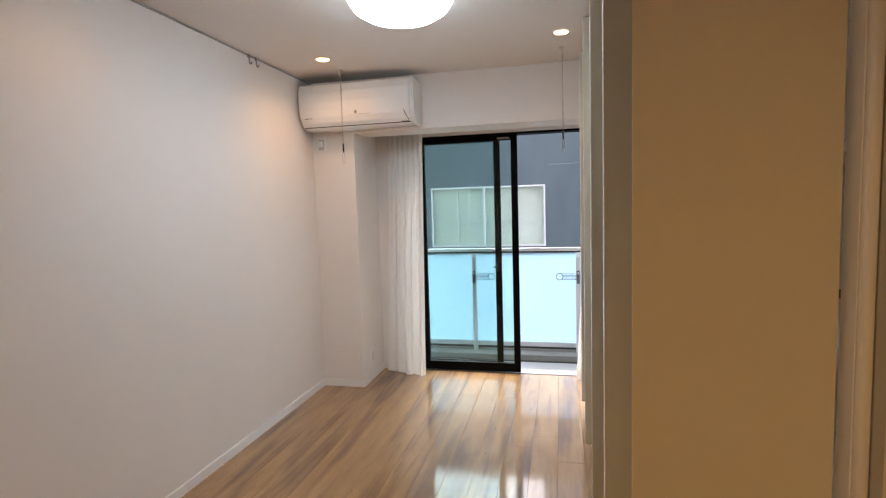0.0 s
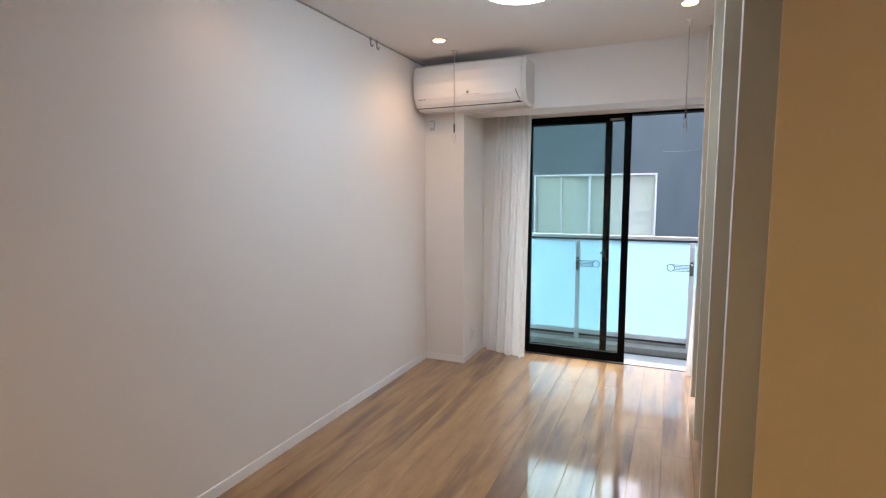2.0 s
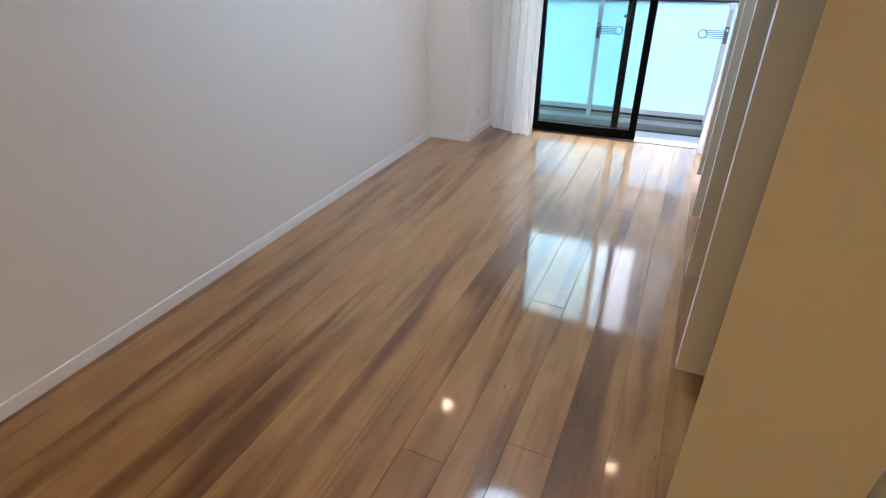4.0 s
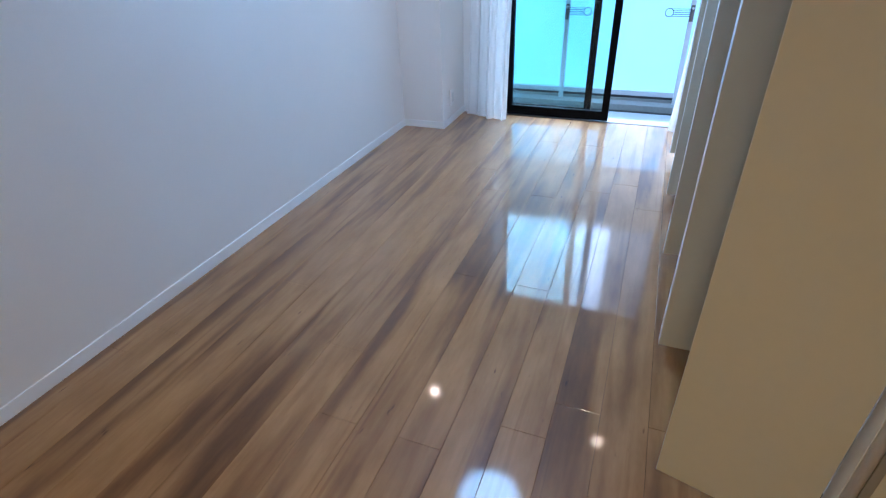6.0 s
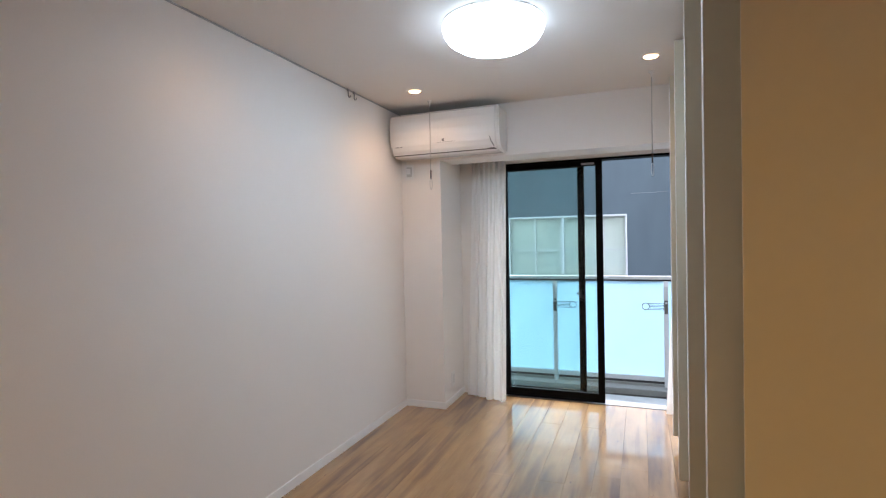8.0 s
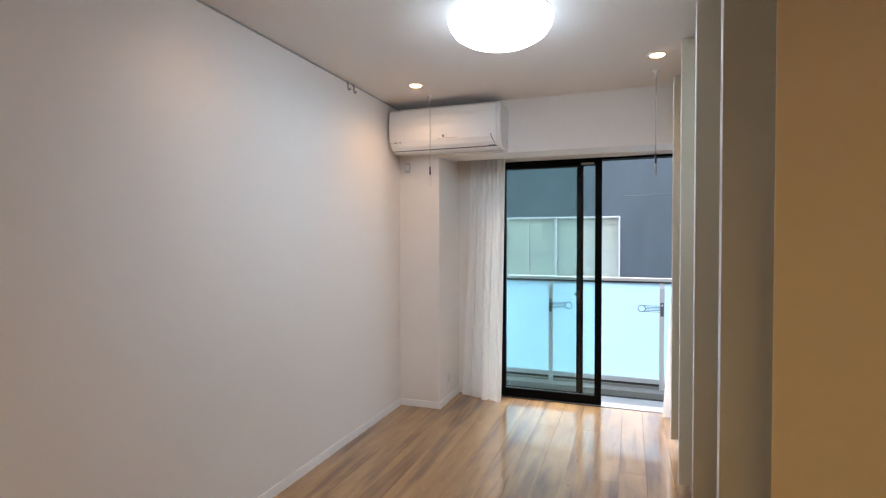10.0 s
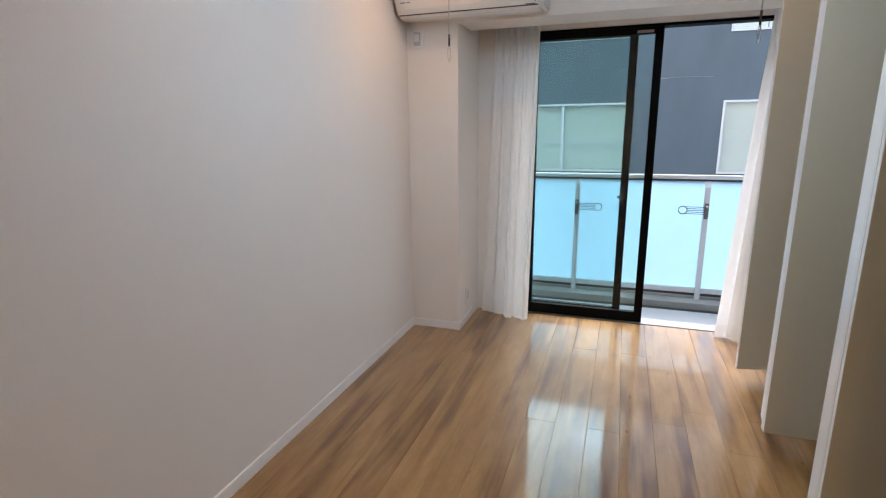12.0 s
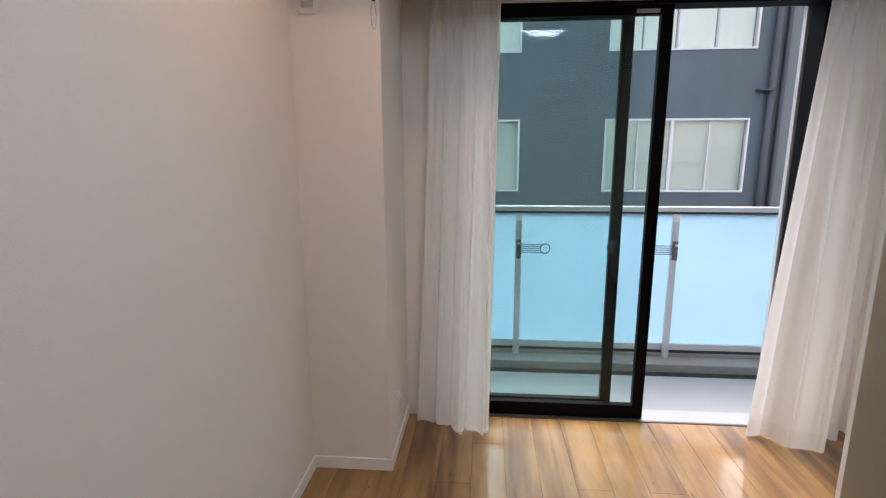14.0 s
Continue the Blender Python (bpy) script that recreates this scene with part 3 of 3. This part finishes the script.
def door_leaf(cab, hx, hy, lean, sign):
    """A leaf swung out from its hinge at hx, hy; lean in degrees away from square, sign: which side its thickness goes."""
    a = radians(lean)
    turn = Matrix.Translation((hx, hy, 0)) @ Matrix.Rotation(-a, 4, "Z")
    bm = boxes((-DOOR_W, 0 if sign > 0 else -0.019, DOOR_LOW, -0.002, 0.019 if sign > 0 else 0, DOOR_TOP), bevel=0.0012)
    bmesh.ops.transform(bm, matrix=turn, verts=bm.verts)
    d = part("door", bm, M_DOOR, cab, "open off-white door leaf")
    band = boxes((-DOOR_W - 0.0012, 0.0006 if sign > 0 else -0.0184, DOOR_LOW + 0.001, -DOOR_W + 0.0002, 0.0184 if sign > 0 else -0.0006, DOOR_TOP - 0.001))
    bmesh.ops.transform(band, matrix=turn, verts=band.verts)
    part("edge_band", band, M_EDGE, d, "white edge banding")
    for hz in (0.21, 0.72, 1.25, 1.78, 2.24):
        cup = merged(boxes((-0.066, -0.004, hz - 0.026, -0.046, 0.001, hz + 0.026), (-0.060, -0.010, hz - 0.014, -0.030, 0, hz + 0.014), bevel=0.002), boxes((-0.036, -0.012, hz - 0.008, 0.012, -0.003, hz + 0.008), bevel=0.002))
        if sign < 0:
            bmesh.ops.transform(cup, matrix=Matrix.Scale(-1, 4, (0, 1, 0)), verts=cup.verts)
            bmesh.ops.reverse_faces(cup, faces=cup.faces)
        bmesh.ops.transform(cup, matrix=turn, verts=cup.verts)
        part("hinge", cup, M_STEEL, d, "dark steel hinge")
    return d


def wardrobe(face, near_lean, strip, far_lean=0.0):
    """One unit from its far leaf's face towards the hall."""
    deep = DOOR_W * math.sin(radians(far_lean))
    far, near = face + deep + 0.0195, face + 0.0195 - PITCH + 0.001
    x0, x1 = SHELF_X + 0.012, SHELF_X + 0.60
    cab = thing("wardrobe", ((x0 + x1) / 2, (far + near) / 2, 0), "tall white built-in wardrobe with both doors open", "wardrobe", "built-in wardrobes")
    part("side_panel", boxes((x0, far - 0.018, 0.0, x1, far, 2.395)), M_EDGE, cab)
    part("side_panel", boxes((x0 + (0 if strip else 0.04), near, 0.0, x1, near + 0.018, 2.395)), M_EDGE, cab)
    part("back_panel", boxes((x1 - 0.008, near + 0.0185, 0.06, x1, far - 0.0185, 2.39)), M_EDGE, cab)
    part("bottom_panel", boxes((x0 + 0.001, near + 0.0185, 0.06, x1 - 0.0085, far - 0.0185, 0.078)), M_EDGE, cab)
    part("top_panel", boxes((x0 + 0.001, near + 0.0185, 2.372, x1 - 0.0085, far - 0.0185, 2.39)), M_EDGE, cab)
    part("plinth", boxes((x0 + 0.012, near + 0.0185, 0, x0 + 0.030, far - 0.0185, 0.0595)), M_EDGE, cab, "white recessed plinth")
    for sz in (0.36, 0.74, 1.12, 1.50, 1.88):
        part("shelf", boxes((x0 + 0.03, near + 0.019, sz, x1 - 0.009, far - 0.019, sz + 0.018), bevel=0.001), M_EDGE, cab)
    holes = merged(*[rod((x0 + hx, far - 0.0181, 0.16 + 0.032 * k), (x0 + hx, far - 0.0187, 0.16 + 0.032 * k), 0.0028, 8) for k in range(66) for hx in (0.045, 0.48)])
    tagged(part("pin_holes", holes, M_DARK, cab, "row of shelf-pin holes"), kind="stuff")
    door_leaf(cab, SHELF_X, face + deep, -far_lean, 1)
    d = door_leaf(cab, SHELF_X, face - PITCH + 0.040, 0.0, -1) if strip else door_leaf(cab, SHELF_X + 0.004, face - PITCH + 0.046, near_lean, -1)
    if strip:
        bm = boxes((0, -0.135, DOOR_LOW, 0.018, 0, DOOR_TOP), bevel=0.003)
        bmesh.ops.transform(bm, matrix=Matrix.Translation((SHELF_X - DOOR_W + 0.022, face - PITCH + 0.158, 0)) @ Matrix.Rotation(radians(-8), 4, "Z"), verts=bm.verts)
        part("return_strip", bm, M_EDGE, d, "narrow white return along the door's free edge")
    return cab


wardrobe(FIRST, 0.0, True, 13.0)
unit = wardrobe(FIRST - PITCH, 0.0, True)
copy_thing(unit, Matrix.Translation(Vector(unit.location) + Vector((0, -PITCH, 0))))
wardrobe(FIRST - 3 * PITCH, 15.0, False)
stile = thing("closet_stile", (2.37, -3.34, 0), "rounded off-white stile beside the hinged wardrobe leaf", "door frame", kind="structure")
part("post", boxes((2.3515, -3.3335, 0, 2.396, -3.285, 2.398), bevel=0.002), M_EDGE, stile)
part("bead", rod((2.364, -3.338, 0), (2.364, -3.338, 2.398), 0.0115, 20), M_EDGE, stile, "rounded white bead", True)
part("groove_strip", boxes((2.378, -3.341, 0, 2.397, -3.334, 2.398), bevel=0.002), M_RAIL, stile, "narrow grey groove")

# ---- balcony ----
RAIL_Y = 1.20
setting("balcony_floor", boxes((-2.2, 0.12, -0.40, 5.0, 0.95, -0.20)), M_SLAB, "pale grey vinyl balcony floor", "balcony floor")
# first box: damp gutter; second: dark lining that paints shade on the kerb's front
setting("balcony_gutter", boxes((-2.2, 0.95, -0.40, 5.0, 1.046, -0.245), (-2.2, 1.046, -0.40, 5.0, 1.052, -0.212)), M_GUTTER, "dark damp gutter along the balcony edge, with a strip shading the kerb's front", "gutter")
setting("balcony_kerb", merged(boxes((-2.2, 1.053, -0.45, 5.0, 1.34, -0.155), bevel=0.008), boxes((-2.2, RAIL_Y - 0.003, -0.156, 5.0, RAIL_Y + 0.05, -0.130), bevel=0.004)), M_KERB, "weathered concrete kerb under the railing", "kerb")
setting("wall_outside", boxes((-2.2, 0.1205, -0.45, WL, 0.16, 3.2), (WR, 0.1205, -0.45, 5.0, 0.16, 3.2), (WL, 0.1205, WT, WR, 0.16, 3.2), (WL, 0.1205, -0.45, WR, 0.16, -0.05)), M_SLAB, "plain outer wall round the balcony door", "wall")
railing = thing("balcony_railing", (1.5, RAIL_Y, -0.155), "balcony railing of frosted glass with aluminium posts", "railing")
part("top_rail", boxes((-2.2, RAIL_Y - 0.03, 0.925, 5.0, RAIL_Y + 0.045, 0.958), bevel=0.004), M_SILVER, railing, "aluminium handrail")
# near-black strip that paints the handrail's shadow along the glass top
part("rail_shade_strip", boxes((-2.2, RAIL_Y + 0.005, 0.905, 5.0, RAIL_Y + 0.04, 0.9245)), M_DARK, railing, "dark strip for the shade under the handrail")
part("bottom_rail", boxes((-2.2, RAIL_Y + 0.002, -0.105, 5.0, RAIL_Y + 0.044, -0.058), bevel=0.003), M_SILVER, railing, "aluminium bottom rail")
# the open gap's shade, made as a solid dark bar
part("rail_gap_shade", boxes((-2.2, RAIL_Y + 0.012, -0.130, 5.0, RAIL_Y + 0.030, -0.106)), M_DARK, railing, "dark bar for the shade in the gap under the bottom rail")
POSTS = [-1.20, -0.115, 0.972, 2.060, 3.148, 4.236]
for a, b in zip([-2.2] + POSTS, POSTS + [5.0]):
    part("glass_panel", boxes((a + 0.004, RAIL_Y + 0.018, -0.075, b - 0.004, RAIL_Y + 0.028, 0.915)), M_FROST, railing, "frosted glass panel")
for px in POSTS:
    p = part("post", boxes((px - 0.022, RAIL_Y - 0.034, -0.165, px + 0.022, RAIL_Y - 0.004, 0.905), bevel=0.003), M_SILVER, railing, "aluminium post")
    part("post_cap", boxes((px - 0.023, RAIL_Y - 0.036, 0.855, px + 0.023, RAIL_Y - 0.003, 0.908), bevel=0.003), M_WINFRAME, p, "bright cap")
for px, way in ((0.972, 1), (2.060, -1)):
    h = thing("pole_bracket", (px, RAIL_Y - 0.04, 0.62), "folded dark metal laundry-pole arm on a railing post", "pole bracket", "laundry pole arms")
    part("mount", boxes((px - 0.016, RAIL_Y - 0.058, 0.585, px + 0.016, RAIL_Y - 0.0345, 0.72), bevel=0.004), M_STEEL, h, "grey mounting plate")
    part("knob", rod((px, RAIL_Y - 0.075, 0.695), (px, RAIL_Y - 0.057, 0.695), 0.010), M_CHROME, h, "small knob", True)
    part("ring", tube([(px + way * (0.188 + 0.034 * math.cos(a)), RAIL_Y - 0.048, 0.657 + 0.034 * math.sin(a)) for a in [k * math.tau / 28 for k in range(28)]], 0.0038, closed=True), M_DARK, h, "round pole eye", True)
    for k in range(5):
        zz = 0.627 + 0.015 * k
        part("bar", rod((px + way * 0.014, RAIL_Y - 0.048, zz), (px + way * (0.188 - math.sqrt(max(0.0, 0.034 ** 2 - (zz - 0.657) ** 2))), RAIL_Y - 0.048, zz), 0.0028, 8), M_DARK, h)

# ---- building across the gap ----
FY, STOREY, GROUND = 10.08, 3.17, -6.2
ground = setting("ground", boxes((-900, -900, GROUND - 0.3, 900, 900, GROUND)), M_GROUND, "grey asphalt ground far below the balcony", "ground")
COLS = [(-11.97, -8.83), (-6.83, -3.67), (-1.68, 1.49), (3.472, 6.655)]
ROWS = [(0.268 + STOREY * k, 1.925 + STOREY * k) for k in (-1, 0, 1)]
FL, FR, FTOP = -14.0, 7.10, 6.2
house = thing("apartment_building", (-3, FY + 4, GROUND), "dark slate-grey building with rows of white-framed windows", "building")
wall_boxes = []
zs = GROUND
for z0, z1 in ROWS:
    wall_boxes.append((FL, FY, zs, FR, FY + 0.30, z0))
    xs = FL
    for x0, x1 in COLS:
        wall_boxes.append((xs, FY, z0, x0, FY + 0.30, z1))
        xs = x1
    wall_boxes.append((xs, FY, z0, FR, FY + 0.30, z1))
    zs = z1
wall_boxes.append((FL, FY, zs, FR, FY + 0.30, FTOP))
part("wall", boxes(*wall_boxes), M_FACADE, house)
part("side_wall", boxes((FR, FY + 0.35, GROUND, 14.0, FY + 0.60, FTOP)), M_FACADE2, house, "set-back grey wall")
part("rear_body", boxes((FL, FY + 1.2, GROUND, FR, FY + 8.0, FTOP - 0.02)), M_FACADE, house)
part("roof_edge", boxes((FL - 0.1, FY - 0.08, FTOP, FR + 0.1, FY + 8.0, FTOP + 0.25)), M_FACADE2, house)
# added out of view to dim the right half of the floor's sky reflection
part("sky_blocker", boxes((1.35, FY + 0.25, FTOP + 0.25, FR, FY + 5.0, FTOP + 4.6), bevel=0.03), M_BLOCKER, house, "added pale roof block, unseen, dimming the sky reflected in the floor")
part("sealant_joint", boxes((1.6, FY - 0.010, 2.462, 2.25, FY - 0.001, 2.478), (2.25, FY - 0.010, 2.478, 2.9, FY - 0.001, 2.490), (2.9, FY - 0.010, 2.470, 3.2, FY - 0.001, 2.482)), M_CAULK, house, "pale patched joint line")
for px, r in ((7.02, 0.075), (7.42, 0.06)):
    dp = part("drainpipe", rod((px, FY - 0.10 + (0.35 if px > FR else 0), GROUND), (px, FY - 0.10 + (0.35 if px > FR else 0), FTOP), r, 16), M_PIPE, house, "dark drainpipe", True)
part("pipe_bracket", boxes((6.72, FY - 0.20, 2.52, 7.06, FY - 0.0015, 2.56)), M_PIPE, house)


def facade_window(x0, x1, z0, z1, vertical):
    y = FY + 0.02
    f = 0.030
    mid = x0 + (x1 - x0) * 0.475
    zr = z0 + (z1 - z0) * 0.44
    bars = [(x0 - 0.012, y - 0.05, z0 - 0.012, x0 + f, y + 0.08, z1 + 0.012), (x1 - f, y - 0.05, z0 - 0.012, x1 + 0.012, y + 0.08, z1 + 0.012),
            (x0 + f, y - 0.05, z0 - 0.012, x1 - f, y + 0.08, z0 + f), (x0 + f, y - 0.05, z1 - f, x1 - f, y + 0.08, z1 + 0.012), (mid - 0.036, y - 0.04, z0 + f, mid + 0.036, y + 0.07, z1 - f)]
    w = part("window", boxes(*bars), M_WINFRAME, house, "white-framed window with closed blinds")
    for a, b in ((x0 + f, mid - 0.036), (mid + 0.036, x1 - f)):
        c = (a + b) / 2
        part("mullion", boxes((c - 0.015, y - 0.015, z0 + f, c + 0.015, y + 0.05, z1 - f)), M_WINFRAME, w)
        if not vertical:
            part("glazing_bar", boxes((a, y - 0.005, zr - 0.009, c - 0.015, y + 0.04, zr + 0.009), (c + 0.015, y - 0.005, zr - 0.009, b, y + 0.04, zr + 0.009)), M_WINFRAME, w)
        for p0, p1 in ((a, c - 0.015), (c + 0.015, b)):
            g = part("pane", boxes((p0, y + 0.012, z0 + f, p1, y + 0.018, z1 - f)), M_CLEAR, w)
            g.visible_shadow = False
            if vertical:
                n = int((p1 - p0) / 0.09)
                sl = [(p0 + (p1 - p0) * k / n, y + 0.15 + 0.012 * (k % 2), z0, p0 + (p1 - p0) * (k + 1.02) / n, y + 0.155 + 0.012 * (k % 2), z1) for k in range(n)]
            else:
                n = int((z1 - z0) / 0.05)
                sl = [(p0 - 0.02, y + 0.15, z0 + (z1 - z0) * k / n, p1 + 0.02, y + 0.158 + 0.004 * (k % 2), z0 + (z1 - z0) * (k + 1.02) / n) for k in range(n)]
            part("blind", boxes(*sl), M_BLIND, w, "pale closed blind")


for x0, x1 in COLS[1:]:
    for k, (z0, z1) in enumerate(ROWS[1:]):
        facade_window(x0, x1, z0, z1, k > 0)

# ---- floor planks ----
PW, GAP = 0.146, 0.0007
rng = random.Random(5)
plank_mesh = {}


def plank(x0, x1, y0, y1):
    w, l = round(x1 - x0 - GAP, 4), round(y1 - y0 - GAP, 4)
    if (w, l) not in plank_mesh:
        bm = boxes((-w / 2, -l / 2, -0.012, w / 2, l / 2, 0))
        top = [e for e in bm.edges if all(v.co.z > -0.001 for v in e.verts)]
        bmesh.ops.bevel(bm, geom=top, offset=0.0009, segments=1, affect="EDGES")
        me = bpy.data.meshes.new("plank")
        bm.to_mesh(me)
        bm.free()
        me.materials.append(M_WOOD)
        plank_mesh[(w, l)] = me
    ob = new("plank", plank_mesh[(w, l)])
    ob.location = ((x0 + x1) / 2, (y0 + y1) / 2, 0)
    ob.parent = floor


xl = 0.98 - 7 * PW
row = 0
while xl < RIGHT - 0.006:
    x0, x1 = max(xl, 0.002), min(xl + PW, RIGHT - 0.002)
    start = -2.106 if row == 5 else -2.106 + rng.choice((0.30, 0.61, 0.76, 0.91, 1.21)) * (1 if row % 2 else -1)
    n0 = math.floor((BACK - start) / 1.82)
    y = start + 1.82 * n0
    while y < -0.036:
        y0, y1 = max(y, BACK + 0.002), min(y + 1.82, -0.0355)
        if y1 - y0 > 0.02 and x1 - x0 > 0.004:
            plank(x0, x1, y0, y1)
        y += 1.82
    xl += PW
    row += 1
